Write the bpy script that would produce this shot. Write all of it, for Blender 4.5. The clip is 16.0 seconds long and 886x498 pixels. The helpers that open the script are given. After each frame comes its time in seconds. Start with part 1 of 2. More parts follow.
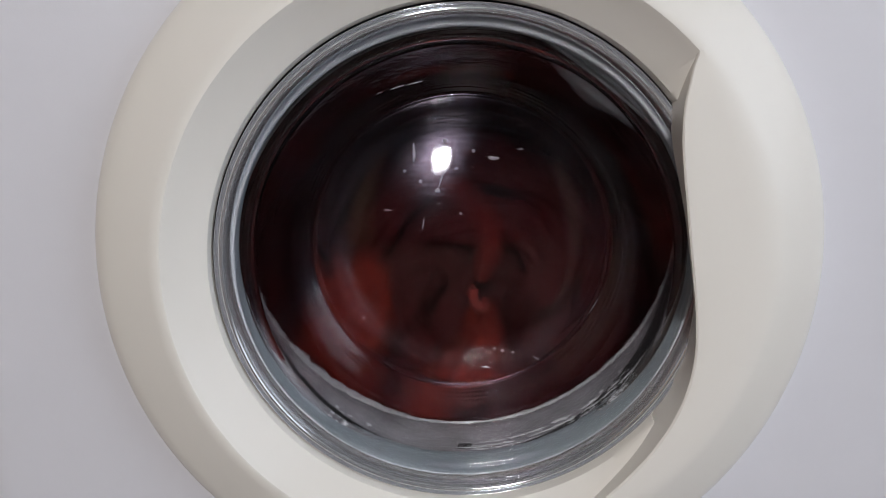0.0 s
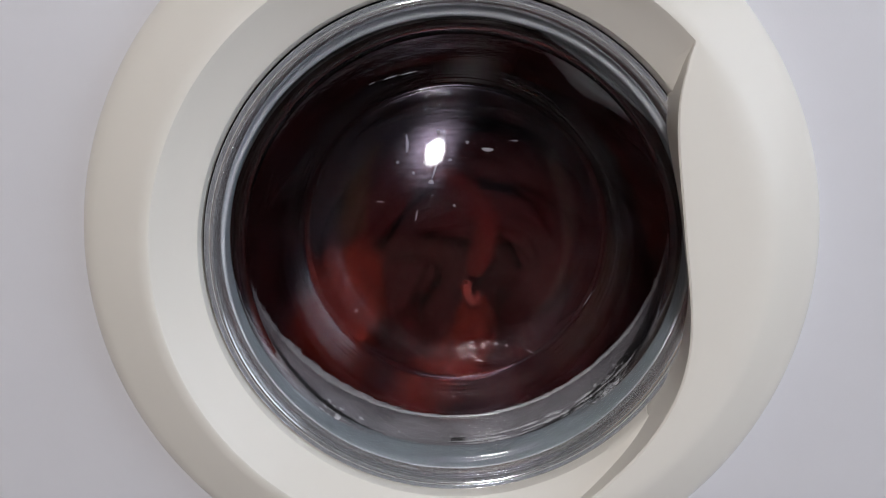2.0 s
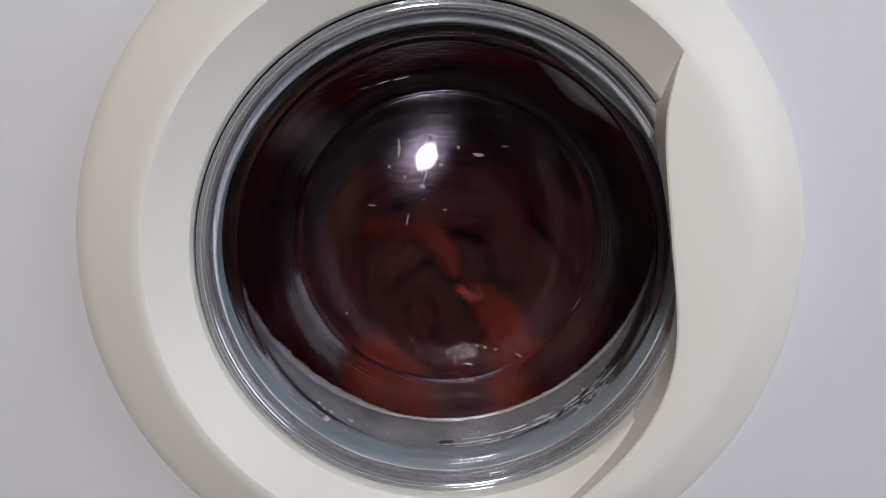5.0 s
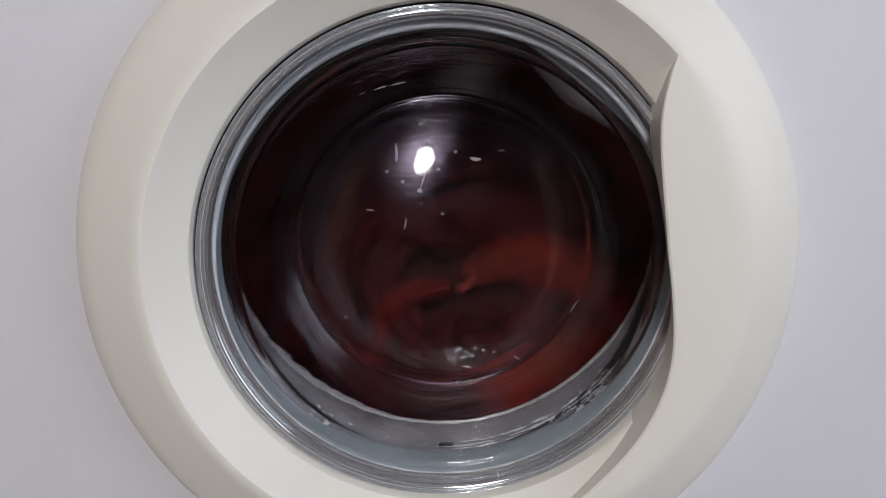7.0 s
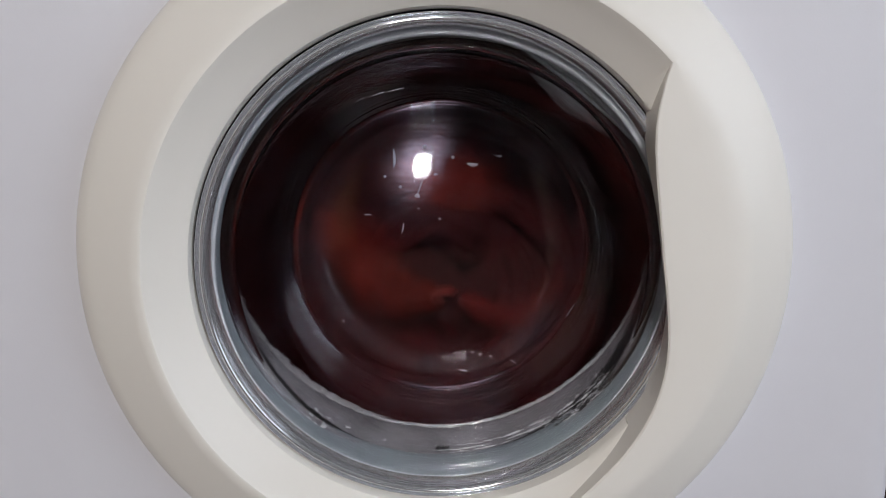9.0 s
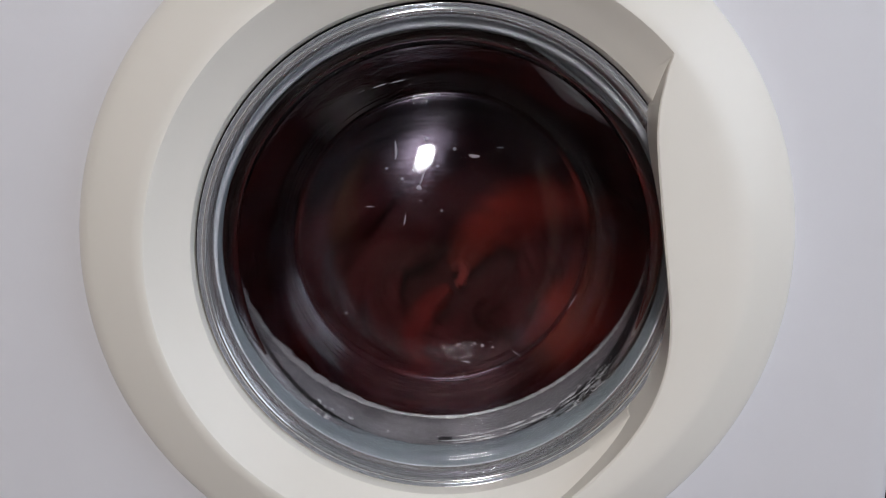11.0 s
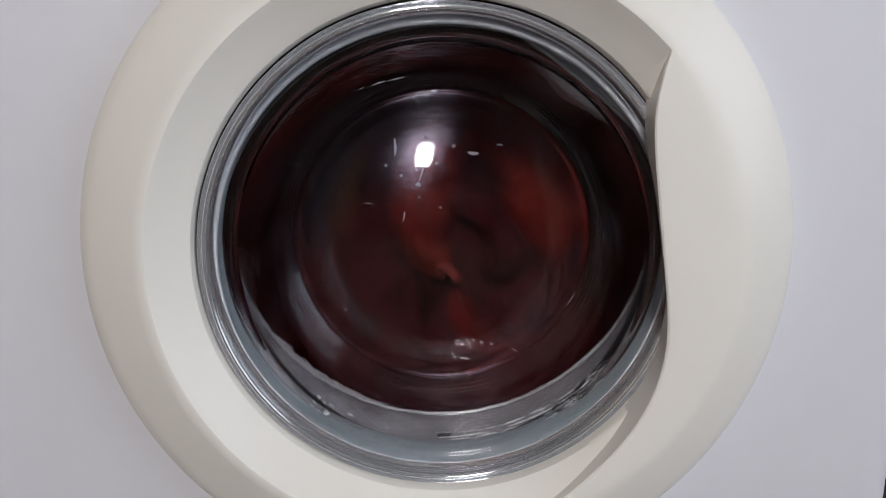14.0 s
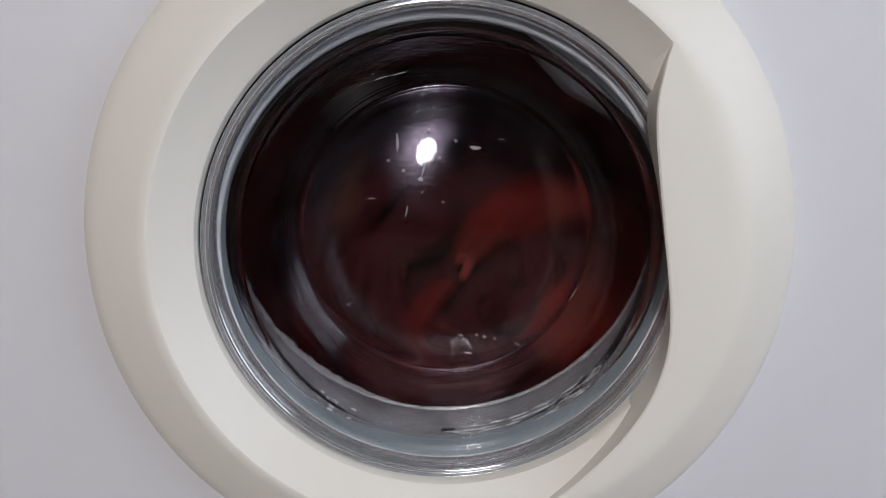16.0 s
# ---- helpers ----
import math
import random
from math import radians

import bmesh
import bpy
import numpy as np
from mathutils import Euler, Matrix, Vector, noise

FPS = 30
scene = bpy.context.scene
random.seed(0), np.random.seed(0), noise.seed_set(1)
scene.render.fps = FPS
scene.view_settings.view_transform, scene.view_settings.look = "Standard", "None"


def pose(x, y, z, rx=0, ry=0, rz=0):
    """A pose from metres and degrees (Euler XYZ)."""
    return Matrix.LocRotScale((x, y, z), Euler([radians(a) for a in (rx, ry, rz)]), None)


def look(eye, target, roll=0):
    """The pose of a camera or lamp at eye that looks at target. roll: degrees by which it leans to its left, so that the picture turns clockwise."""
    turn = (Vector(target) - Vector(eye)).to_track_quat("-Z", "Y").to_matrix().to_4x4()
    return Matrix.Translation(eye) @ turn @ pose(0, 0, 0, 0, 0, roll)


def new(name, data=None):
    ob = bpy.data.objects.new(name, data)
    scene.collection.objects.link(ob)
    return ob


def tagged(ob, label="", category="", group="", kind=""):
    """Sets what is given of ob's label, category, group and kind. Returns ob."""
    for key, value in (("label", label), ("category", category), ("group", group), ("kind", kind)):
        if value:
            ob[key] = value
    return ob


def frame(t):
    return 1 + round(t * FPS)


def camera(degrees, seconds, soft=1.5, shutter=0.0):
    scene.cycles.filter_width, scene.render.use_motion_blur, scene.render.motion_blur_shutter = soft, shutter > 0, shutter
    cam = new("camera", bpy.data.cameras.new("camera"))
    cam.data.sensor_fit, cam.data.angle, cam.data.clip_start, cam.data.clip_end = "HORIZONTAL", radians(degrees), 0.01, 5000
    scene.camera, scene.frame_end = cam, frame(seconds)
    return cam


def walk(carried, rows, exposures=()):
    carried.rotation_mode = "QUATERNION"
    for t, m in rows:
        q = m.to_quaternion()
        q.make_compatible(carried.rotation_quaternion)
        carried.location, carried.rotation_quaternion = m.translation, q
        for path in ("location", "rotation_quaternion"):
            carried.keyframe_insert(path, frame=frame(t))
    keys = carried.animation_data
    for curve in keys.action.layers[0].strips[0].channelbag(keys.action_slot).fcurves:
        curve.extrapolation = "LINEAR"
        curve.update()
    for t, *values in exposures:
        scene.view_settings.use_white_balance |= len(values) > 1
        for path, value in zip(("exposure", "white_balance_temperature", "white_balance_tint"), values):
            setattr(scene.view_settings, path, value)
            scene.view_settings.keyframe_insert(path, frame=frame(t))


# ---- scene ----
cam = camera(62.6, 16.0, 0.8, 1.0)
PATH = [
    (0, (-0.0198, -0.4711, 0.5676), (0.0019, 1.4900, 0.1907), 0.10),
    (0.5, (-0.0208, -0.4725, 0.5671), (0.0072, 1.4900, 0.1933), 0.48),
    (1, (-0.0233, -0.4668, 0.5660), (0.0222, 1.4940, 0.1955), 0.88),
    (1.5, (-0.0205, -0.4676, 0.5660), (0.0222, 1.4920, 0.1859), 0.58),
    (2, (-0.0192, -0.4674, 0.5639), (0.0188, 1.4970, 0.1764), 0.29),
    (2.5, (-0.0164, -0.4674, 0.5638), (0.0089, 1.4950, 0.1769), 0.65),
    (3, (-0.0163, -0.4686, 0.5632), (0.0069, 1.4990, 0.1715), 1.18),
    (3.5, (-0.0182, -0.4684, 0.5637), (0.0240, 1.4910, 0.1899), 1.06),
    (4, (-0.0179, -0.4703, 0.5643), (0.0363, 1.4930, 0.1890), 1.05),
    (6.5, (-0.0173, -0.4736, 0.5630), (0.0422, 1.4910, 0.1955), 0.95),
    (7, (-0.0170, -0.4749, 0.5667), (0.0437, 1.4910, 0.1955), 0.60),
    (7.5, (-0.0155, -0.4746, 0.5672), (0.0497, 1.4890, 0.1889), 0.20),
    (8, (-0.0141, -0.4748, 0.5666), (0.0552, 1.4890, 0.1917), 0.89),
    (8.5, (-0.0146, -0.4754, 0.5650), (0.0573, 1.4890, 0.2005), 0.76),
    (9, (-0.0154, -0.4790, 0.5679), (0.0463, 1.4860, 0.2080), 0.79),
    (11.5, (-0.0131, -0.4801, 0.5686), (0.0385, 1.4820, 0.1810), 0.55),
    (12, (-0.0117, -0.4814, 0.5651), (0.0409, 1.4820, 0.1900), 0.58),
    (12.5, (-0.0112, -0.4812, 0.5668), (0.0384, 1.4830, 0.1788), 0.52),
    (13, (-0.0106, -0.4808, 0.5681), (0.0506, 1.4880, 0.1736), 0.37),
    (13.5, (-0.0100, -0.4814, 0.5662), (0.0409, 1.4870, 0.1868), 0.56),
    (14, (-0.0109, -0.4820, 0.5666), (0.0311, 1.4850, 0.1815), 0.60),
    (14.5, (-0.0088, -0.4825, 0.5686), (0.0168, 1.4820, 0.1761), 0.46),
    (15, (-0.0086, -0.4832, 0.5651), (0.0163, 1.4850, 0.1850), 0.36),
    (15.5, (-0.0104, -0.4839, 0.5624), (0.0206, 1.4890, 0.1802), 0.34),
    (16, (-0.0105, -0.4839, 0.5626), (0.0226, 1.4830, 0.1789), 0.30),
]
U_PATH = 0.912                              # metres to one unit of the plan
walk(cam, [(t, look([c * U_PATH for c in eye], [c * U_PATH for c in target], roll)) for t, eye, target, roll in PATH])

# ---------------------------------------------------------------- light
ZC = 0.47                                   # height of the door's centre
U = 0.912                                   # metres to one unit of the plan: the cabinet comes out 0.60 m wide
LAMP = (-0.16, -2.94, 1.80)                 # the wall lamp opposite the machine
# the second, large window is unseen, added to fill in light from the right
WINDOWS = ((-0.15, 1.45, 0.30, 0.70), (-1.45, 1.30, 2.00, 1.60))   # in the east wall: middle y, middle z, width, height; cool daylight

world = bpy.data.worlds.new("world")
world.use_nodes = True
world.node_tree.nodes["Background"].inputs[0].default_value = (0.75, 0.8, 1.0, 1)
world.node_tree.nodes["Background"].inputs[1].default_value = 0.0
scene.world = world
scene.view_settings.exposure = 0.0


def lamp(name, place, target, size, watts, colour):
    data = bpy.data.lights.new(name, "AREA")
    data.shape, data.size, data.energy, data.color = "DISK", size, watts, colour
    ob = new(name, data)
    ob.matrix_world = look(place, target)
    return ob


lamp("wall_lamp_light", [c * U for c in LAMP], (0, 0, ZC * U), 0.37, 48, (0.985, 0.965, 0.955))
for (y, z, w, h), watts in zip(WINDOWS, (1.2, 14.0)):
    sky = lamp("window_light", (0, 0, 0), (0, 0, -1), (h - 0.1) * U, watts, (0.80, 0.88, 1.0))
    sky.data.shape, sky.data.size_y = "RECTANGLE", (w - 0.1) * U
    sky.matrix_world = pose(2.07 * U, y * U, z * U, 0, 90, 0)


# ---------------------------------------------------------------- materials
def material(name, colour, rough=0.5, metal=0.0, vary=0.08, scale=6.0, bump=0.0, bump_scale=200.0, second=None,
             rough_vary=0.0, coat=0.0, sheen=0.0):
    """A principled surface: two scales of colour variation, gloss variation and fine relief."""
    m = bpy.data.materials.new(name)
    m.use_nodes = True
    t = m.node_tree
    b = t.nodes["Principled BSDF"]
    b.inputs["Metallic"].default_value = metal
    b.inputs["Roughness"].default_value = rough
    b.inputs["Coat Weight"].default_value = coat
    b.inputs["Coat Roughness"].default_value = 0.06
    b.inputs["Sheen Weight"].default_value = 0
    b.inputs["Specular IOR Level"].default_value = 0.5 - sheen
    co = t.nodes.new("ShaderNodeTexCoord")

    def noise_node(sc, detail):
        n = t.nodes.new("ShaderNodeTexNoise")
        n.inputs["Scale"].default_value, n.inputs["Detail"].default_value = sc, detail
        t.links.new(co.outputs["Object"], n.inputs["Vector"])
        return n
    big, small = noise_node(scale, 4), noise_node(scale * 14, 6)
    both = t.nodes.new("ShaderNodeMix")
    both.inputs["Factor"].default_value = 0.35
    t.links.new(big.outputs["Fac"], both.inputs["A"])
    t.links.new(small.outputs["Fac"], both.inputs["B"])
    ramp = t.nodes.new("ShaderNodeValToRGB")
    other = second or tuple(c * (1 - vary) for c in colour)
    ramp.color_ramp.elements[0].position, ramp.color_ramp.elements[1].position = 0.35, 0.65
    ramp.color_ramp.elements[0].color = (*other, 1)
    ramp.color_ramp.elements[1].color = (*colour, 1)
    t.links.new(both.outputs["Result"], ramp.inputs["Fac"])
    t.links.new(ramp.outputs["Color"], b.inputs["Base Color"])
    if rough_vary:
        r = t.nodes.new("ShaderNodeMapRange")
        r.inputs["To Min"].default_value, r.inputs["To Max"].default_value = rough, rough + rough_vary
        t.links.new(small.outputs["Fac"], r.inputs["Value"])
        t.links.new(r.outputs["Result"], b.inputs["Roughness"])
    if bump:
        n = noise_node(bump_scale, 3)
        bp = t.nodes.new("ShaderNodeBump")
        bp.inputs["Strength"].default_value, bp.inputs["Distance"].default_value = bump, 0.001
        t.links.new(n.outputs["Fac"], bp.inputs["Height"])
        t.links.new(bp.outputs["Normal"], b.inputs["Normal"])
    return m


def glass(name, rough=0.0, tint=(1, 1, 1), film=0.0):
    """Clear glass; film: how much of a thin greasy film scatters the light at its surface."""
    m = bpy.data.materials.new(name)
    m.use_nodes = True
    t = m.node_tree
    b = t.nodes["Principled BSDF"]
    b.inputs["Base Color"].default_value = (*tint, 1)
    b.inputs["Transmission Weight"].default_value = 1
    b.inputs["Roughness"].default_value = rough
    b.inputs["IOR"].default_value = 1.42
    if film:
        g = t.nodes.new("ShaderNodeBsdfGlossy")
        g.distribution = "BECKMANN"
        g.inputs["Roughness"].default_value = 0.24
        # the violet haze on the dome is put into the film's tint
        g.inputs["Color"].default_value = (0.82, 0.70, 0.95, 1)
        co = t.nodes.new("ShaderNodeTexCoord")
        n = t.nodes.new("ShaderNodeTexNoise")
        n.inputs["Scale"].default_value, n.inputs["Detail"].default_value = 35, 5
        r = t.nodes.new("ShaderNodeMapRange")
        r.inputs["From Min"].default_value, r.inputs["From Max"].default_value = 0.35, 0.7
        r.inputs["To Min"].default_value, r.inputs["To Max"].default_value = film * 0.1, film * 1.8
        fine = t.nodes.new("ShaderNodeTexNoise")
        fine.inputs["Scale"].default_value, fine.inputs["Detail"].default_value = 260, 4
        bp = t.nodes.new("ShaderNodeBump")
        bp.inputs["Strength"].default_value, bp.inputs["Distance"].default_value = 0.25, 0.0006
        across = t.nodes.new("ShaderNodeMapping")              # wiping scratches run across
        across.inputs["Scale"].default_value = (0.22, 1, 1.8)
        across.inputs["Rotation"].default_value = (0, radians(8), 0)
        t.links.new(co.outputs["Object"], across.inputs["Vector"])
        t.links.new(across.outputs["Vector"], fine.inputs["Vector"])
        t.links.new(fine.outputs["Fac"], bp.inputs["Height"])
        t.links.new(bp.outputs["Normal"], g.inputs["Normal"])
        faint = t.nodes.new("ShaderNodeBump")
        faint.inputs["Strength"].default_value, faint.inputs["Distance"].default_value = 0.09, 0.0006
        t.links.new(fine.outputs["Fac"], faint.inputs["Height"])
        t.links.new(faint.outputs["Normal"], b.inputs["Normal"])
        mix = t.nodes.new("ShaderNodeMixShader")
        t.links.new(co.outputs["Object"], n.inputs["Vector"])
        t.links.new(n.outputs["Fac"], r.inputs["Value"])
        t.links.new(r.outputs["Result"], mix.inputs["Fac"])
        t.links.new(b.outputs["BSDF"], mix.inputs[1])
        t.links.new(g.outputs["BSDF"], mix.inputs[2])
        t.links.new(mix.outputs["Shader"], t.nodes["Material Output"].inputs["Surface"])
    return m


ENAMEL = material("white_enamel", (0.745, 0.738, 0.782), 0.35, vary=0.03, scale=3, bump=0.05, bump_scale=700, rough_vary=0.1)
CREAM = material("aged_cream_plastic", (0.85, 0.815, 0.755), 0.40, vary=0.02, scale=2, bump=0.02, bump_scale=900, sheen=0.15, coat=0.15)
CHROME = material("polished_metal", (0.78, 0.79, 0.82), 0.075, 0.75, vary=0.06, scale=6)
RUBBER = material("grey_rubber", (0.165, 0.19, 0.215), 0.30, vary=0.18, scale=18, bump=0.2, bump_scale=300, rough_vary=0.2)
WETRUBBER = material("wet_blue_rubber", (0.30, 0.33, 0.36), 0.10, vary=0.2, scale=25)
WETEDGE = material("wet_grey_rubber", (0.30, 0.30, 0.32), 0.12, vary=0.2, scale=30)
WETGREY = material("wet_soapy_rubber", (0.30, 0.29, 0.32), 0.10, vary=0.45, scale=30, bump=0.7, bump_scale=110, rough_vary=0.25)
PALEBEAD = material("pale_wet_rubber", (0.33, 0.345, 0.375), 0.16, vary=0.15, scale=20, rough_vary=0.1)
DROP_GLINT = material("dried_drop_and_glint", (0.34, 0.31, 0.35), 0.2, vary=0.3, scale=300)
FOAM = material("soap_foam", (0.24, 0.23, 0.25), 0.30, vary=0.4, scale=200)
# pale, so that the beads carry the wet seal's glints in their colour
BEAD = material("glint_bead", (0.50, 0.51, 0.54), 0.03, vary=0.2, scale=90, coat=1.0)
# black of the drain slot, and of shade painted in gaps and folds
DARK = material("slot_and_shade", (0.02, 0.02, 0.022), 0.6)
STEEL = material("brushed_steel", (0.45, 0.44, 0.44), 0.3, 1.0, vary=0.2, scale=20, rough_vary=0.2)
CLEAR = glass("clear_glass", 0.0, (0.98, 0.98, 0.98), 0.008)
PANE = glass("window_glass")
MAROON = material("dark_maroon_cloth", (0.024, 0.0022, 0.0026), 0.6, vary=0.5, scale=25, bump=0.6, bump_scale=900, sheen=0.47)
RED = material("red_cloth", (0.050, 0.0034, 0.0032), 0.6, vary=0.5, scale=28, bump=0.6, bump_scale=900, sheen=0.47)
RUST = material("rust_red_cloth", (0.072, 0.0062, 0.0040), 0.6, vary=0.45, scale=30, bump=0.6, bump_scale=900, sheen=0.47)
ROSE = material("rose_red_cloth", (0.11, 0.012, 0.010), 0.6, vary=0.4, scale=40, bump=0.5, bump_scale=900, sheen=0.4)
PLASTER = material("grey_plaster", (0.06, 0.06, 0.065), 0.8, vary=0.1, scale=2, bump=0.2, bump_scale=80)
# for the unseen west wall, tinted to bounce warm light onto the door
BEIGE = material("beige_plaster", (0.28, 0.18, 0.11), 0.8, vary=0.1, scale=2, bump=0.2, bump_scale=80)
TILE = material("floor_tile", (0.065, 0.04, 0.035), 0.9, vary=0.2, scale=4)
SHADE = bpy.data.materials.new("lamp_glow")
SHADE.use_nodes = True
SHADE.node_tree.nodes["Principled BSDF"].inputs["Emission Color"].default_value = (0.955, 0.955, 1, 1)
SHADE.node_tree.nodes["Principled BSDF"].inputs["Emission Strength"].default_value = 13


# ---------------------------------------------------------------- mesh helpers
def mesh_object(name, verts, faces, mat, parent=None, label="", smooth=True, at=None, crease=0):
    me = bpy.data.meshes.new(name)
    me.from_pydata([tuple(float(c) * U for c in v) for v in verts], [], faces)
    bm = bmesh.new()
    bm.from_mesh(me)
    bmesh.ops.remove_doubles(bm, verts=bm.verts, dist=1e-7)
    bmesh.ops.recalc_face_normals(bm, faces=bm.faces)
    bm.to_mesh(me)
    bm.free()
    if smooth and crease:
        me.set_sharp_from_angle(angle=radians(crease))
    if smooth:
        me.polygons.foreach_set("use_smooth", [True] * len(me.polygons))
    me.materials.append(mat)
    ob = new(name, me)
    if parent:
        ob.parent = parent
    if at is not None:
        ob.matrix_basis = at
    return tagged(ob, label)


def grid_faces(rows, cols, wrap_cols=True, wrap_rows=False):
    """Quads over rows x cols points, listed row by row."""
    out = []
    for i in range(rows if wrap_rows else rows - 1):
        for j in range(cols if wrap_cols else cols - 1):
            a, b = (i + 1) % rows, (j + 1) % cols
            out.append((i * cols + j, i * cols + b, a * cols + b, a * cols + j))
    return out


def rounded(points, times=2):
    """Corner cutting of an open profile."""
    p = [np.array(q, float) for q in points]
    for _ in range(times):
        q = [p[0]]
        for a, b in zip(p, p[1:]):
            q += [a * 0.75 + b * 0.25, a * 0.25 + b * 0.75]
        p = q + [p[-1]]
    return p


def lathe(profile, segments=192, centre=(0, 0, ZC), closed=False):
    """Points and faces of a profile (radius, y) turned about an axis along y."""
    v = []
    for r, y in profile:
        for k in range(segments):
            a = 2 * math.pi * k / segments
            v.append((centre[0] + r * math.cos(a), centre[1] + y, centre[2] + r * math.sin(a)))
    return v, grid_faces(len(profile), segments, True, closed)


def box(x0, x1, y0, y1, z0, z1):
    v = [(x, y, z) for x in (x0, x1) for y in (y0, y1) for z in (z0, z1)]
    return v, [(0, 1, 3, 2), (4, 6, 7, 5), (0, 4, 5, 1), (2, 3, 7, 6), (0, 2, 6, 4), (1, 5, 7, 3)]


# ---------------------------------------------------------------- the room
def room():
    for name, dims, mat, label in (
            ("floor", (-2.1, 2.1, -3.2, 0.85, -0.1, 0.0), TILE, "brownish tiled bathroom floor"),
            ("ceiling", (-2.1, 2.1, -3.2, 0.85, 2.54, 2.64), PLASTER, "grey plaster ceiling"),
            ("wall_north", (-2.1, 2.1, 0.75, 0.85, 0.0, 2.54), PLASTER, "grey plaster wall behind the machine"),
            ("wall_south", (-2.1, 2.1, -3.2, -3.1, 0.0, 2.54), PLASTER, "grey plaster wall"),
            ("wall_west", (-2.1, -2.0, -3.1, 0.75, 0.0, 2.54), BEIGE, "warm beige plaster wall, unseen, added for warm bounce light")):
        tagged(mesh_object(name, *box(*dims), mat, smooth=False), label, kind="structure")
    # the east wall is open at the windows
    spans = [(y - w / 2, y + w / 2, z - h / 2, z + h / 2) for y, z, w, h in WINDOWS]
    (a0, a1, az0, az1), (b0, b1, bz0, bz1) = spans
    v, f = [], []
    for y0, y1, z0, z1 in ((-3.1, b0, 0, 2.54), (b1, a0, 0, 2.54), (a1, 0.75, 0, 2.54), (b0, b1, 0, bz0), (b0, b1, bz1, 2.54), (a0, a1, 0, az0), (a0, a1, az1, 2.54)):
        bv, bf = box(2.0, 2.12, y0, y1, z0, z1)
        f += [tuple(k + len(v) for k in q) for q in bf]
        v += bv
    tagged(mesh_object("wall_east", v, f, PLASTER, smooth=False), "grey plaster wall with two window openings, the large one added for fill light", kind="structure")
    for n, (y0, y1, z0, z1) in enumerate(spans):
        w = tagged(new("window_%d" % (n + 1)), "white framed window with clear panes, unseen", kind="structure")
        for dims in ((2.03, 2.06, y0, y0 + 0.04, z0, z1), (2.03, 2.06, y1 - 0.04, y1, z0, z1),
                     (2.03, 2.06, y0 + 0.04, y1 - 0.04, z0, z0 + 0.04), (2.03, 2.06, y0 + 0.04, y1 - 0.04, z1 - 0.04, z1)):
            mesh_object("window_frame", *box(*dims), ENAMEL, w, smooth=False)
        pane = mesh_object("pane", *box(2.045, 2.05, y0 + 0.04, y1 - 0.04, z0 + 0.04, z1 - 0.04), PANE, w, smooth=False)
        pane.visible_shadow = False


def wall_lamp():
    base = tagged(new("wall_lamp"), "round wall lamp with a white rim, switched on", "wall lamp")
    v, f = lathe(rounded([(0.0, 0.0), (0.25, 0.0), (0.26, 0.03), (0.25, 0.115), (0.235, 0.118), (0.225, 0.10), (0.0, 0.10)], 1), 48, (0, 0, 0))
    mesh_object("housing", v, f, ENAMEL, base)
    v, f = lathe([(0.0, 0.106), (0.212, 0.106), (0.215, 0.101), (0.0, 0.101)], 48, (0, 0, 0))
    mesh_object("diffuser", v, f, SHADE, base, "glowing diffuser")
    base.matrix_basis = pose(LAMP[0] * U, -3.1 * U, LAMP[2] * U)


# ---------------------------------------------------------------- the washing machine
def rounded_rectangle(w, h, r, n=192):
    """n points at even angles round a rounded rectangle with half sizes w, h."""
    out = []
    for k in range(n):
        a = 2 * math.pi * k / n
        c, s = math.cos(a), math.sin(a)
        lo, hi = 0.0, 2.0
        for _ in range(40):
            t = (lo + hi) / 2
            x, z = abs(t * c), abs(t * s)
            dx, dz = max(x - (w - r), 0), max(z - (h - r), 0)
            inside = x <= w and z <= h and math.hypot(dx, dz) <= r
            lo, hi = (t, hi) if inside else (lo, t)
        out.append((lo * c, lo * s))
    return out


def cabinet(parent):
    mid = 0.466
    loops = []
    n = 192
    for r, y in ((0.20, 0.03), (0.20, 0.002), (0.2015, 0.0), (0.229, 0.0)):
        loops.append([(r * math.cos(2 * math.pi * k / n), y, ZC + r * math.sin(2 * math.pi * k / n)) for k in range(n)])
    for w, y in ((0.305, 0.0), (0.320, 0.0006), (0.3255, 0.003), (0.3282, 0.0065), (0.329, 0.011), (0.329, 0.60)):
        loops.append([(x * 1.008 - 0.003, y, mid + z) for x, z in rounded_rectangle(w, w + 0.135, 0.02)])
    loops.append([(0, 0.60, mid)] * n)
    mesh_object("cabinet", [p for l in loops for p in l], grid_faces(len(loops), n), ENAMEL, parent, "white enamelled steel cabinet")


# the grip's inner edge: angle, radius of its upper edge, radius of its foot
GRIP = ((44.4, 0.1850, 0.1850), (42.3, 0.1730, 0.1740), (39.4, 0.1625, 0.1630), (34.5, 0.1517, 0.1535), (28.0, 0.1437, 0.1470),
        (21.0, 0.1387, 0.1441), (14.0, 0.1361, 0.1428), (6.0, 0.1355, 0.1433), (-1.0, 0.1376, 0.1460), (-8.0, 0.1414, 0.1503),
        (-15.0, 0.1470, 0.1537), (-22.0, 0.1533, 0.1566), (-29.0, 0.1587, 0.1600), (-36.0, 0.1631, 0.1612), (-46.0, 0.1680, 0.1672),
        (-55.0, 0.1722, 0.1718), (-66.0, 0.1800, 0.1792), (-74.0, 0.1850, 0.1850))


def grip_edge(deg):
    a = [g[0] for g in reversed(GRIP)]
    top = np.interp(deg, a, [g[1] for g in reversed(GRIP)])
    foot = np.interp(deg, a, [g[2] for g in reversed(GRIP)])
    return float(top), float(foot)


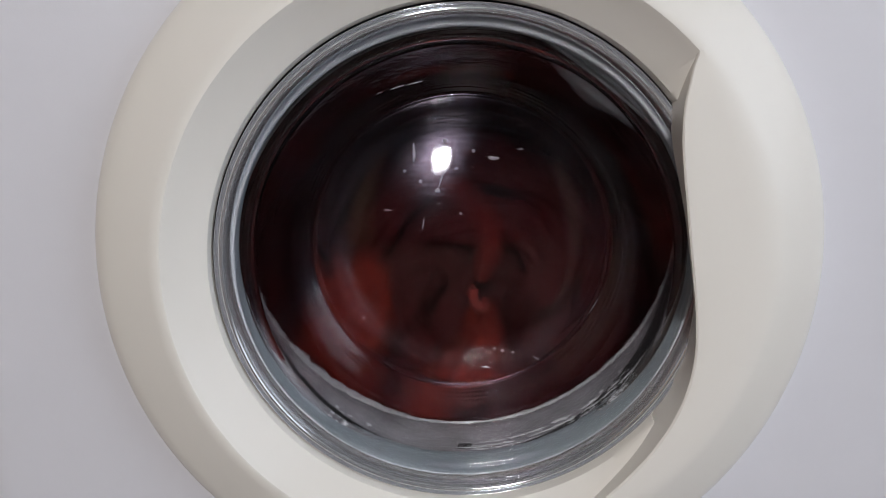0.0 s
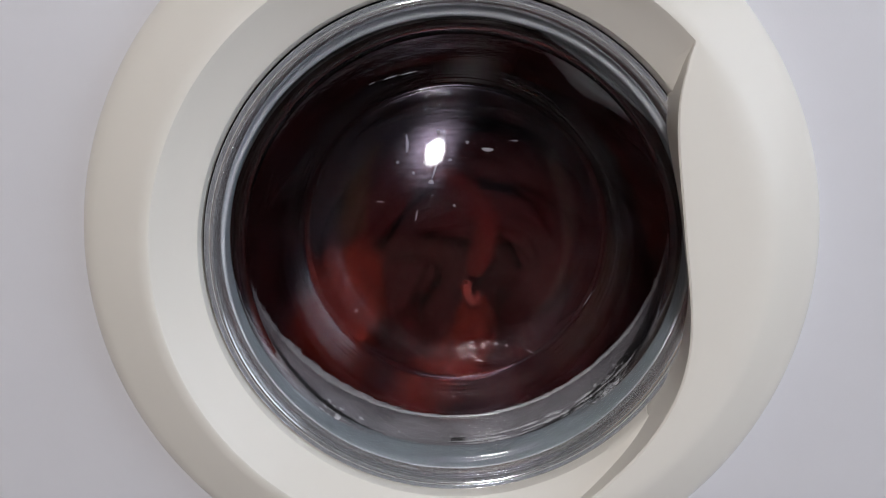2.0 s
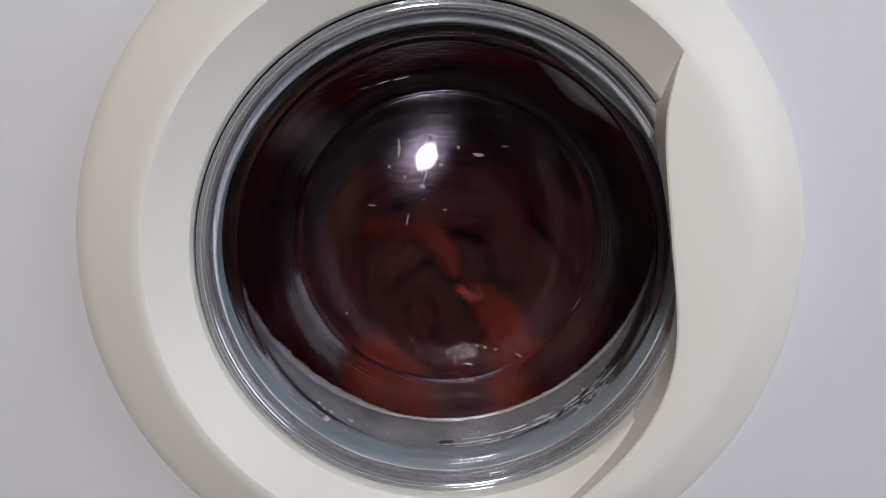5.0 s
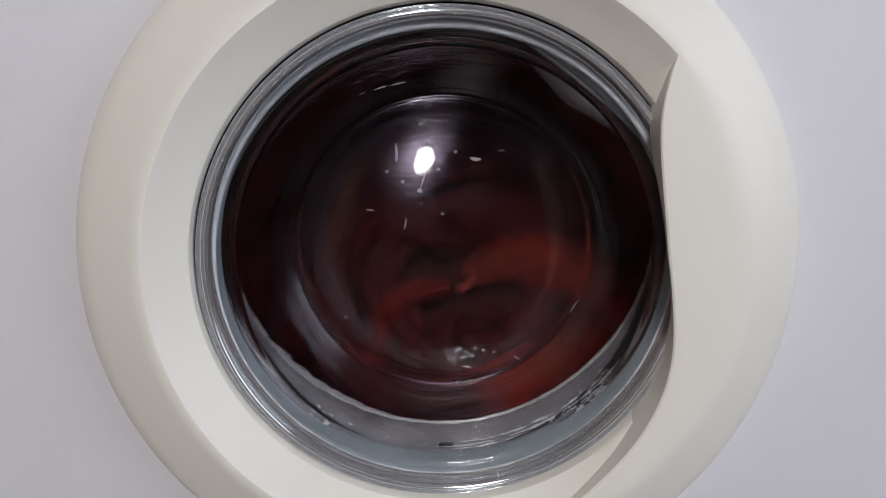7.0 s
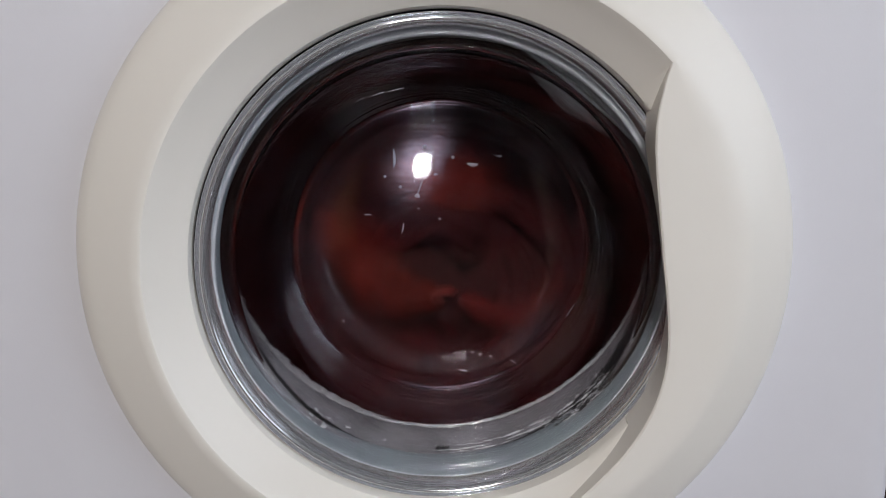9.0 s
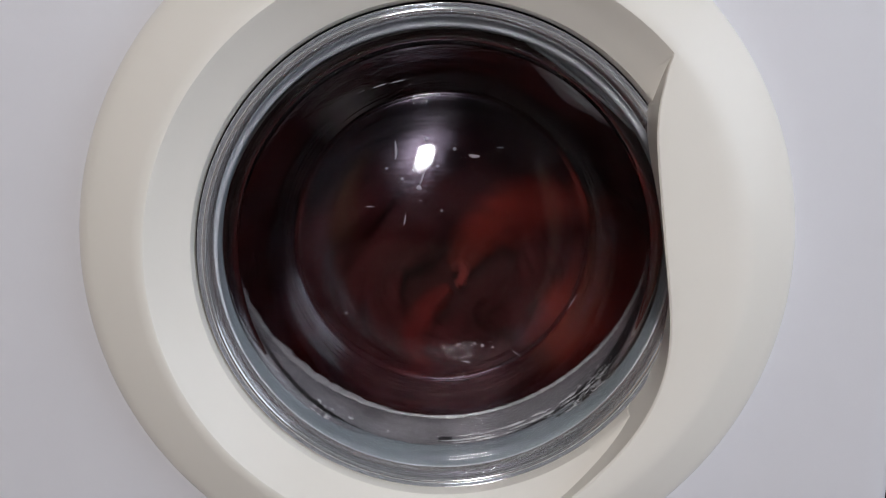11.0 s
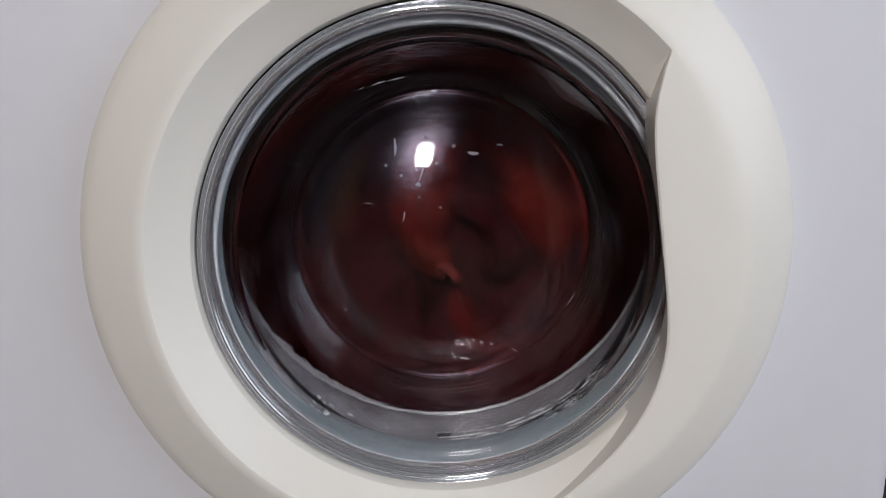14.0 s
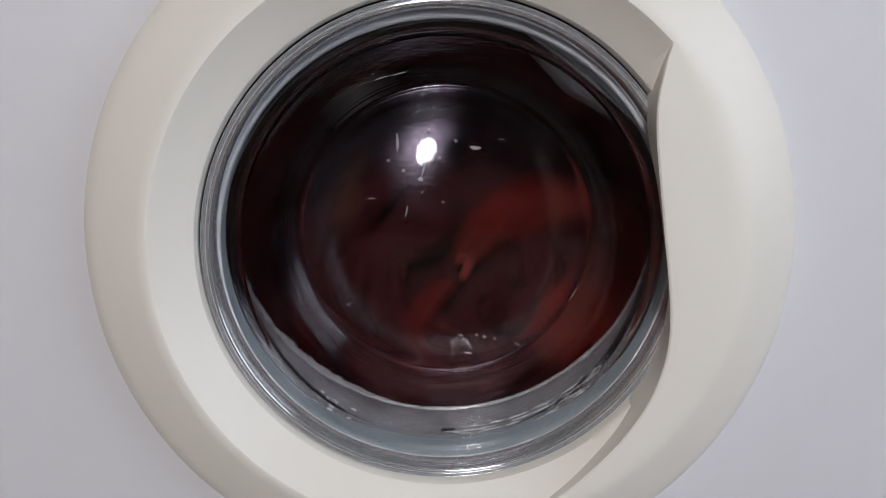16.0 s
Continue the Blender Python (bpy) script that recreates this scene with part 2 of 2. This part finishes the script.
def smooth_grip(deg):
    """The grip's edge, averaged over a few degrees where it turns softly."""
    if deg >= 44.4 or deg <= -74:
        return 0.185, 0.185
    w = min(3.0, 44.4 - deg)
    s = [grip_edge(deg + w * k) for k in (-1, -0.5, 0, 0.5, 1)]
    return sum(q[0] for q in s) / 5, sum(q[1] for q in s) / 5


def door_frame(parent):
    """A broad domed ring whose inner side is a cone, with a grip that reaches over the glass on one side."""
    angles = list(np.arange(46, 284, 0.75)) + list(np.arange(284, 398, 0.75)) + list(np.arange(398, 406, 0.25))
    outer = [(0.2354, 0.002)] + [(0.2354 - 0.034 * (1 - math.cos(a)), -0.004 - 0.0265 * math.sin(a)) for a in np.linspace(0, radians(58), 14)]

    def cone(r):
        """The y of the inner slope."""
        return float(np.interp(r, (0.1632, 0.1850), (-0.0212, -0.0400)))
    rings = []
    for deg in angles:
        d = deg - 360 if deg > 180 else deg
        top, foot = smooth_grip(d)
        edge = 0.0016
        r0, y0 = outer[-1]
        plateau = [(r0 + (0.1882 - r0) * k, y0 - (0.0418 + y0) * (1 - (1 - k) ** 1.12)) for k in (0.2, 0.4, 0.6, 0.8, 1.0)]
        plateau += [(0.1882 + (top + 2 * edge - 0.1882) * k, -0.0418) for k in (0.33, 0.67, 1.0)]
        plateau += [(top + edge * 0.8, -0.0415), (top + edge * 0.1, -0.0405)]
        if foot >= 0.1849:                                   # plain cone
            wall = [(top - 0.0008, -0.0398), (0.1832, cone(0.1832))]
            end = [(0.172, cone(0.172)), (0.1634, -0.0208), (0.1627, -0.0180), (0.1626, 0.004)]
        elif foot > 0.1632:                                  # wall that stands on the cone
            y = cone(foot)
            wall = [(0.5 * (top + foot), 0.5 * (y - 0.0405)), (foot, y)]
            end = [(0.4 * foot + 0.6 * 0.1634, cone(0.4 * foot + 0.6 * 0.1634)), (0.1634, -0.0208), (0.1627, -0.0180), (0.1626, 0.004)]
        else:                                                # free wall over the glass
            wall = [(0.5 * (top + foot) - 0.0008, -0.027), (foot, -0.0125)]
            end = [(foot + 0.002, -0.0115), (max(0.160, foot + 0.003), -0.0115), (0.1626, -0.0112), (0.1626, 0.004)]
        rings.append([tuple(q) for q in outer] + plateau + wall + end + [(0.20, 0.004), (0.2354, 0.003)])
    n = len(rings)
    v = []
    for j in range(len(rings[0])):
        for deg, ring in zip(angles, rings):
            r, y = ring[j]
            a = radians(deg)
            y += 0.0022 * min(1, max(0, (-0.02 - y) / 0.02))
            v.append((r * math.cos(a) - 0.0028 * min(1, max(0, (r - 0.19) / 0.04)), y, ZC + r * math.sin(a)))
    mesh_object("door_frame", v, grid_faces(len(rings[0]), n, True, True), CREAM, parent, "aged cream plastic door ring with a grip", crease=32)


def door(parent):
    d = tagged(new("door"), "round porthole door with a cream ring")
    d.parent = parent
    door_frame(d)
    # a black ring paints the shade in the gap round the rim
    mesh_object("rim_gap_shade", *lathe([(0.1595, -0.0108), (0.1630, -0.0108), (0.1630, -0.0090), (0.1595, -0.0090)], 192, closed=True), DARK, d, "dark gap round the rim")
    rim = rounded([(0.1613, 0.002), (0.1613, -0.0125), (0.1610, -0.0152), (0.1603, -0.0155), (0.1597, -0.0120), (0.1590, -0.0120), (0.1584, -0.0150),
                   (0.1570, -0.0165), (0.1550, -0.0155), (0.1538, -0.0110), (0.1530, -0.004), (0.1530, 0.002)], 2)
    mesh_object("rim", *lathe(rim, 256), CHROME, d, "shiny silver rim round the glass")
    # a bowl that reaches into the drum, with a bottom domed back towards the front
    outside = rounded([(0.1570, -0.006), (0.1425, -0.006), (0.1395, 0.006), (0.1310, 0.034), (0.1180, 0.053), (0.1080, 0.060), (0.1020, 0.058),
                       (0.0950, 0.0545), (0.0750, 0.0475), (0.0450, 0.0410), (0.0180, 0.0384), (0.0, 0.038)], 4)
    inside = rounded([(0.1570, -0.011), (0.1385, -0.011), (0.1350, 0.002), (0.1260, 0.030), (0.1135, 0.0485), (0.1105, 0.0526), (0.1085, 0.0534), (0.1060, 0.0525), (0.1020, 0.0508),
                      (0.0950, 0.0480), (0.0750, 0.0410), (0.0450, 0.0345), (0.0180, 0.0319), (0.0, 0.0315)], 5)
    # fine turned ripples on the inner wall, near the bottom
    inside = [(r, y + 0.00007 * math.sin(2 * math.pi * r / 0.0020) * min(1, max(0, 2 - abs(r - 0.1145) / 0.0025))) for r, y in inside]
    v, f = lathe([tuple(p) for p in outside] + inside[::-1], 224, closed=True)
    v = [(x, y + 0.09 * x * max(0, 1 - math.hypot(x, z - ZC) / 0.1), z) for x, y, z in v]    # the dome is pressed a little askew
    bowl = mesh_object("glass_bowl", v, f, CLEAR, d, "thick clear glass bowl")
    bowl.visible_shadow = False


def gasket(parent):
    # its lip is a cone that narrows towards the drum and rolls back at its edge
    g = rounded([(0.180, 0.004), (0.1610, 0.002), (0.1560, 0.002), (0.1530, 0.0050), (0.1516, 0.0100), (0.1506, 0.0155), (0.1495, 0.0200),
                 (0.1492, 0.0220), (0.1500, 0.0232), (0.1520, 0.0240), (0.1540, 0.0262)], 2)

    def wider(v):
        return [(x * 1.021, y, z) for x, y, z in v]      # a little wider than high
    v, f = lathe(g, 384)
    ob = mesh_object("gasket", wider(v), f, RUBBER, parent, "grey rubber door seal")
    # a round bead along the front, thickest at the top
    v = []
    for i in range(24):
        b = 2 * math.pi * i / 24
        for k in range(384):
            a = 2 * math.pi * k / 384
            thick = 0.0023 + 0.0013 * math.sin(a) + 0.00012 * noise.noise(Vector((9 * math.cos(a), 9 * math.sin(a), 0)))
            r = 0.1545 - thick + thick * math.cos(b)
            v.append((r * math.cos(a) * 1.01, 0.0014 + 1.2 * thick * math.sin(b), ZC + r * math.sin(a)))
    f = grid_faces(24, 384, True, True)
    mesh_object("front_bead", v, f, PALEBEAD, ob, "pale wet bead along the front of the seal")
    # the bellows behind the seal's lip leads to the drum's mouth, which sits a little higher
    prof = rounded([(0.1720, 0.0360), (0.1680, 0.0375), (0.1665, 0.0410), (0.1665, 0.0500), (0.1672, 0.0680), (0.1690, 0.0860), (0.1735, 0.0960)], 2)

    def off_centre(profile):
        v = []
        for r, y in profile:
            lift = 0.0055 + 0.0065 * (y - 0.036) / 0.060
            v += [(r * math.cos(k * math.pi / 96), y, ZC + lift + r * math.sin(k * math.pi / 96)) for k in range(192)]
        return v, grid_faces(len(profile), 192)
    mesh_object("bellows", *off_centre(prof), WETGREY, ob, "wet bellows of the seal with soapy streaks")
    # a black sheet just inside the bellows paints the shade of the fold
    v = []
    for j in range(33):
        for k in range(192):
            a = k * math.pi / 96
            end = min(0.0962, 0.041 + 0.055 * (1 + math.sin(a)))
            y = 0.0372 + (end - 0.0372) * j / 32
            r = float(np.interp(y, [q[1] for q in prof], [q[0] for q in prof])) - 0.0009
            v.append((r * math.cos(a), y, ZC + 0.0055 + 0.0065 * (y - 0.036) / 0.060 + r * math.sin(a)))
    mesh_object("fold_shade", v, grid_faces(33, 192), DARK, ob, "dark sheet over the seal's bellows, standing in for shade")
    bead = [(0.1738 + 0.0017 * math.cos(a), 0.0970 + 0.0017 * math.sin(a)) for a in np.linspace(0, 2 * math.pi, 14)]
    mesh_object("wet_edge", *off_centre(bead), WETEDGE, ob, "wet shiny edge of the drum's mouth")
    # the groove behind the lip; its black colour stands in for shade
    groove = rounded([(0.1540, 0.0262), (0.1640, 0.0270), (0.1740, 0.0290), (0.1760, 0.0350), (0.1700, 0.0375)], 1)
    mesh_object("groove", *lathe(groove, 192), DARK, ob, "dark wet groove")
    # the seal bulges inwards at one place, in two ridges
    v = []
    for k in range(61):
        u = k / 60
        a, reach = radians(31 + 42 * u), 0.016 * math.sin(math.pi * u) ** 1.1
        for j in range(15):
            c = j / 14
            r = 0.1535 - reach * c
            y = 0.0245 + 0.008 * c - 0.0035 * abs(math.sin(2.4 * math.pi * c)) * math.sin(math.pi * u) + (0.02 * (c - 0.86) / 0.14 if c > 0.86 else 0)
            v.append((r * math.cos(a), y, ZC + r * math.sin(a)))
    mesh_object("bulge", v, grid_faces(61, 15, False), WETRUBBER, ob, "wet inward bulge of the seal")
    v, f = box(-0.0055, 0.0055, -0.0016, 0.0016, -0.001, 0.001)
    mesh_object("drain_slot", v, f, DARK, ob, smooth=False, at=pose(0.003 * U, 0.050 * U, (ZC - 0.1582) * U, 10))


# the drum's axis leans down towards the back
AXIS = Vector((0.045, 0.973, -0.228)).normalized()
HUB = Vector((0.0150, 0.15, 0.4130))
LEAN = Vector((0, 1, 0)).rotation_difference(AXIS).to_matrix().to_4x4()


def drum_pose(turns):
    """The pose of all that turns with the drum: its own y runs along the axis, away from the door."""
    return Matrix.Translation(HUB * U) @ LEAN @ Matrix.Rotation(-2 * math.pi * turns, 4, "Y")


def drum(parent):
    prof = rounded([(0.205, -0.030), (0.212, -0.032), (0.220, -0.022), (0.225, 0.0), (0.225, 0.26), (0.21, 0.272), (0.06, 0.265), (0.05, 0.250), (0.0, 0.247)], 1)
    ob = mesh_object("drum", *lathe(prof, 96, (0, 0, 0)), STEEL, parent, "stainless steel drum", at=drum_pose(0))
    for k in range(3):
        fin = rounded([(0.225, -0.030), (0.205, -0.024), (0.192, 0.0), (0.205, 0.024), (0.225, 0.030)], 2)
        v = []
        for y in (0.0, 0.008, 0.235, 0.25):
            s = 1.0 if 0.004 < y < 0.24 else 0.35
            for r, w in fin:
                v.append((0.225 - (0.225 - r) * s, y, w))
        m = Matrix.Rotation(2 * math.pi * k / 3 + 0.5, 4, "Y")
        mesh_object("lifter", [m @ Vector(p) for p in v], grid_faces(4, len(fin), False), STEEL, ob)
    return ob


def washing_machine():
    w = tagged(new("washing_machine"), "white front-loading washing machine with a cream porthole door", "washing machine")
    cabinet(w)
    door(w)
    gasket(w)
    return drum(w)


# ---------------------------------------------------------------- the laundry
def garment(name, r0, r1, a0, a1, wide, thick, depth, seed, mat, label):
    """A wet cloth twisted to a rope: its middle line winds from (r0, a0) to (r1, a1) round the drum's axis."""
    rng = random.Random(seed)
    rows, cols = 64, 44
    wring, bend = rng.uniform(3, 7) * rng.choice((-1, 1)), rng.uniform(0, 6.28)
    line = []
    for i in range(rows):
        u = i / (rows - 1)
        r = 1.08 * (r0 + (r1 - r0) * u) + 0.006 * math.sin(9 * u + bend)
        a = radians(a0 + (a1 - a0) * u)
        line.append(Vector((r * math.cos(a), depth + 0.055 + 0.008 * math.sin(5 * u + bend), r * math.sin(a))))
    v = []
    for i, p in enumerate(line):
        u = i / (rows - 1)
        along = (line[min(rows - 1, i + 1)] - line[max(0, i - 1)]).normalized()
        side = along.cross(Vector((0, 1, 0))).normalized()
        full = max(0.02, math.sin(math.pi * (0.03 + 0.94 * u))) ** 0.45
        for j in range(cols):
            s = 2 * math.pi * j / cols
            q = p + side * 1.1 * wide * math.cos(s) + Vector((0, 1, 0)) * thick * math.sin(s)
            fold = 0.13 * math.cos(4 * s + wring * u * 2) + 0.07 * math.cos(9 * s - wring * u * 3 + bend)
            rough = 0.13 * noise.noise(q * 28 + Vector((seed, 0, 0))) + 0.10 * noise.noise(q * 75 + Vector((0, seed, 0)))
            v.append(p + (q - p) * full * (1 + fold + rough))
    ends = [tuple(range(cols)), tuple(reversed(range((rows - 1) * cols, rows * cols)))]
    ob = mesh_object(name, v, grid_faces(rows, cols) + ends, mat, at=drum_pose(0))
    return tagged(ob, label, "laundry", "wet laundry in the drum")


def laundry():
    out = []
    spec = (("wet_sock", 0.001, 0.018, -150, -40, 0.0042, 0.004, 0.000, 1, ROSE, "small wet red sock knotted at the drum's middle"),
            ("wet_towel", 0.010, 0.165, -70, -128, 0.022, 0.022, 0.010, 2, RUST, "wet rust-red towel twisted to a rope in the drum"),
            ("wet_shirt", 0.075, 0.180, -192, -128, 0.042, 0.026, 0.016, 3, RUST, "wet rust-red shirt crumpled in the drum"),
            ("wet_scarf", 0.012, 0.120, 60, 112, 0.012, 0.014, 0.012, 4, RED, "wet red scarf twisted to a rope in the drum"),
            ("wet_pullover", 0.066, 0.060, 5, 135, 0.020, 0.020, 0.020, 5, MAROON, "wet dark maroon pullover curled round the drum's middle"),
            ("wet_blouse", 0.125, 0.105, 25, 165, 0.024, 0.022, 0.024, 6, MAROON, "wet dark maroon blouse curled in the drum"),
            ("wet_trousers", 0.035, 0.115, -40, 70, 0.021, 0.020, 0.022, 7, MAROON, "wet dark maroon trousers twisted in the drum"),
            ("wet_sweater", 0.120, 0.150, -45, 40, 0.034, 0.026, 0.022, 8, MAROON, "wet dark maroon sweater bunched in the drum"),
            ("wet_dress", 0.175, 0.180, 20, 120, 0.030, 0.026, 0.018, 9, MAROON, "wet dark maroon dress pressed to the drum's wall"),
            ("wet_skirt", 0.170, 0.180, 125, 215, 0.034, 0.028, 0.020, 10, MAROON, "wet dark maroon skirt pressed to the drum's wall"),
            ("wet_robe", 0.040, 0.090, 150, 245, 0.022, 0.022, 0.026, 11, MAROON, "wet dark maroon robe twisted in the drum"),
            ("wet_pillowcase", 0.180, 0.182, -70, 5, 0.028, 0.026, 0.026, 12, MAROON, "wet dark maroon pillowcase pressed to the drum's wall"))
    for s in spec:
        out.append(garment(*s))
    # one large cloth lies behind the rest
    v, f = lathe([(0.0, 0.105), (0.03, 0.107), (0.06, 0.110), (0.09, 0.108), (0.12, 0.106), (0.15, 0.104), (0.18, 0.098), (0.200, 0.080), (0.207, 0.050), (0.209, 0.015), (0.212, -0.010), (0.221, -0.012), (0.221, 0.13), (0.0, 0.135)], 128, (0, 0, 0))
    v = [(x, y + 0.022 * noise.noise(Vector((x * 25, 3, z * 25))) * (1 if y > 0.06 else 0.2), z) for x, y, z in v]
    out.append(tagged(mesh_object("wet_blanket", v, f, MAROON, at=drum_pose(0)), "wet dark maroon blanket pressed round the drum", "laundry", "wet laundry in the drum"))
    return out


# ---------------------------------------------------------------- drops and painted glints on the glass
BOWL = ((0.0, 0.0315), (0.018, 0.0320), (0.045, 0.0347), (0.075, 0.0410), (0.095, 0.0479), (0.103, 0.0507), (0.108, 0.0518),
        (0.115, 0.0462), (0.1260, 0.0295), (0.135, 0.003))



def drop_or_glint(x, z, long, wide, tilt):
    """A dried drop or streak, or a glint painted as a pale mark, on the dome or wall of the glass; its own y points
    into the room.
    """
    rows, cols = 6, 16
    v = []
    for i in range(rows):
        c = i / (rows - 1)
        for j in range(cols):
            a = 2 * math.pi * j / cols
            w = 1 + 0.15 * math.sin(3 * a + x * 900)
            v.append((long * c * w * math.cos(a), -0.25 * wide * math.sqrt(max(0, 1 - c * c)), wide * c * w * math.sin(a)))
    r = math.hypot(x, z)
    def at(q):
        return float(np.interp(q, [d[0] for d in BOWL], [d[1] for d in BOWL]))
    y = at(r) + 0.09 * x * max(0, 1 - r / 0.1)
    slope = math.degrees(math.atan2(at(r + 0.004) - at(r - 0.004), 0.008))
    lean = Matrix.Rotation(radians(slope), 4, Vector((z, 0, -x)).normalized())
    ob = mesh_object("drop_or_glint", v, grid_faces(rows, cols), DROP_GLINT,
                     at=Matrix.Translation(Vector((x, y - 0.0001, ZC + z)) * U) @ lean @ Matrix.Rotation(radians(tilt), 4, "Y"))
    return tagged(ob, "small pale mark on the door glass, a dried drop or a painted glint", "water drop", "drops on the door glass")


def glint_bead(angle, y, size, rng, foam=False, long=1.0):
    """A bead of water with its glint painted in as pale colour, or a fleck of foam, on the lower part of the seal."""
    v = []
    for i in range(7):
        b = math.pi * i / 6
        for j in range(12):
            a = 2 * math.pi * j / 12
            v.append((long * size * rng.uniform(1.2, 2.6) * 0.5 * math.sin(b) * math.cos(a) + size * math.sin(b) * math.cos(a), size * math.sin(b) * math.sin(a), size * 0.6 * math.cos(b)))
    r = 0.1662 + 0.002 * max(0, (y - 0.05) / 0.03)
    c, s = math.cos(radians(angle)), math.sin(radians(angle))
    turn = Matrix.Rotation(-radians(angle + 90), 4, "Y")
    ob = mesh_object("foam_fleck" if foam else "glint_bead", v, grid_faces(7, 12), FOAM if foam else BEAD, at=Matrix.Translation(Vector((r * c, y, ZC + 0.008 + r * s)) * U) @ turn)
    if foam:
        return tagged(ob, "small fleck of grey soap foam on the seal", "soap foam", "soap foam on the seal")
    return tagged(ob, "pale bead of water on the rubber seal, its glint put into the colour", "water bead", "water on the seal")


def foam_smear():
    """Foam caught along the lower edge of the drum's mouth, with a ragged inner edge."""
    v, rows, cols = [], 90, 9
    for i in range(rows):
        u = i / (rows - 1)
        a = radians(-154 + 52 * u)
        ragged = 0.55 + 0.75 * noise.noise(Vector((u * 9, 1, 0))) + 0.15 * noise.noise(Vector((u * 30, 5, 0)))
        w = 0.0010 + 0.0042 * math.sin(math.pi * u) ** 0.8 * max(0.1, ragged)
        for j in range(cols):
            c = j / (cols - 1)
            r = 0.1737 - w * c
            bulge = 0.0012 * math.sin(math.pi * c) * (1 + 0.8 * noise.noise(Vector((u * 45, c * 5, 3))))
            v.append((r * math.cos(a), 0.0958 - bulge + 0.004 * c, ZC + 0.0120 + r * math.sin(a)))
    ob = mesh_object("foam_smear", v, grid_faces(rows, cols, False), FOAM)
    tagged(ob, "ragged smear of grey soap foam along the drum's mouth", "soap foam")


def drops():
    for d in DROPS_AND_GLINTS:
        drop_or_glint(*d)
    rng = random.Random(5)
    for k in range(34):
        glint_bead(rng.uniform(-128, -34), rng.uniform(0.052, 0.090), rng.uniform(0.0006, 0.0013), rng)
    # long pale beads paint the glint dashes along the wet seal
    for k in range(60):
        glint_bead(rng.uniform(-88, -22), rng.choice((0.044, 0.049, 0.056, rng.uniform(0.046, 0.092))), rng.uniform(0.0006, 0.0012), rng, long=rng.uniform(4, 11))
    for k in range(90):
        a = -131 + rng.gauss(0, 10)
        glint_bead(a, 0.093 - abs(rng.gauss(0, 0.011)), rng.uniform(0.0005, 0.0020), rng, True)
    foam_smear()


DROPS_AND_GLINTS = ((-0.041, 0.055, 0.0011, 0.0011, 0), (-0.030, 0.048, 0.0011, 0.0012, 0), (-0.018, 0.042, 0.0020, 0.0015, 20),
         (-0.0155, 0.050, 0.0062, 0.0006, -74), (-0.0345, 0.0675, 0.0068, 0.0010, -92), (-0.013, 0.076, 0.0014, 0.0014, 0),
         (0.007, 0.069, 0.0012, 0.0012, 0), (0.021, 0.064, 0.0040, 0.0013, 5), (-0.005, 0.057, 0.0013, 0.0010, 0),
         (0.040, 0.070, 0.0025, 0.0005, 0), (-0.053, 0.028, 0.0030, 0.0005, 5), (-0.028, 0.019, 0.0040, 0.0005, -80),
         (-0.017, 0.033, 0.0010, 0.0005, 0), (-0.002, 0.026, 0.0010, 0.0009, 0),
         # the marks below paint small glints on the bowl as pale colour
         (-0.046, 0.112, 0.0050, 0.0010, -12), (-0.034, 0.115, 0.0060, 0.0008, -8), (-0.058, 0.108, 0.0026, 0.0006, -20),
         (-0.072, -0.053, 0.0010, 0.0010, 0), (0.118, 0.004, 0.0020, 0.0008, -85), (0.098, -0.046, 0.0060, 0.0004, -60),
         (0.030, -0.078, 0.0012, 0.0010, 0), (0.038, -0.080, 0.0010, 0.0008, 0), (-0.095, -0.076, 0.0030, 0.0005, 40),
         (0.018, -0.092, 0.0032, 0.0007, 8), (0.012, -0.076, 0.0018, 0.0007, 0), (0.024, -0.076, 0.0010, 0.0009, 0), (0.056, -0.086, 0.0030, 0.0005, 32))

# ---------------------------------------------------------------- build
room()
wall_lamp()
DRUM = washing_machine()
LAUNDRY = laundry()
drops()

# whole turns of the drum by the second: it gathers speed
TURNS = ((0.0, 0.0), (1.03, 1.0), (2.02, 2.0), (3.0, 3.0), (4.0, 4.0), (6.7, 7.0), (7.6, 8.0), (8.45, 9.0), (9.2, 10.0),
         (12.2, 14.0), (12.9, 15.0), (13.6, 16.0), (14.3, 17.0), (15.0, 18.0), (15.7, 19.0), (16.4, 20.0))


def motions():
    rows = []
    for k in range(107):
        t = min(16.0, k * 0.15)
        rows.append((t, drum_pose(float(np.interp(t, [a for a, _ in TURNS], [b for _, b in TURNS])))))
    for ob in [DRUM] + LAUNDRY:
        walk(ob, rows)


motions()
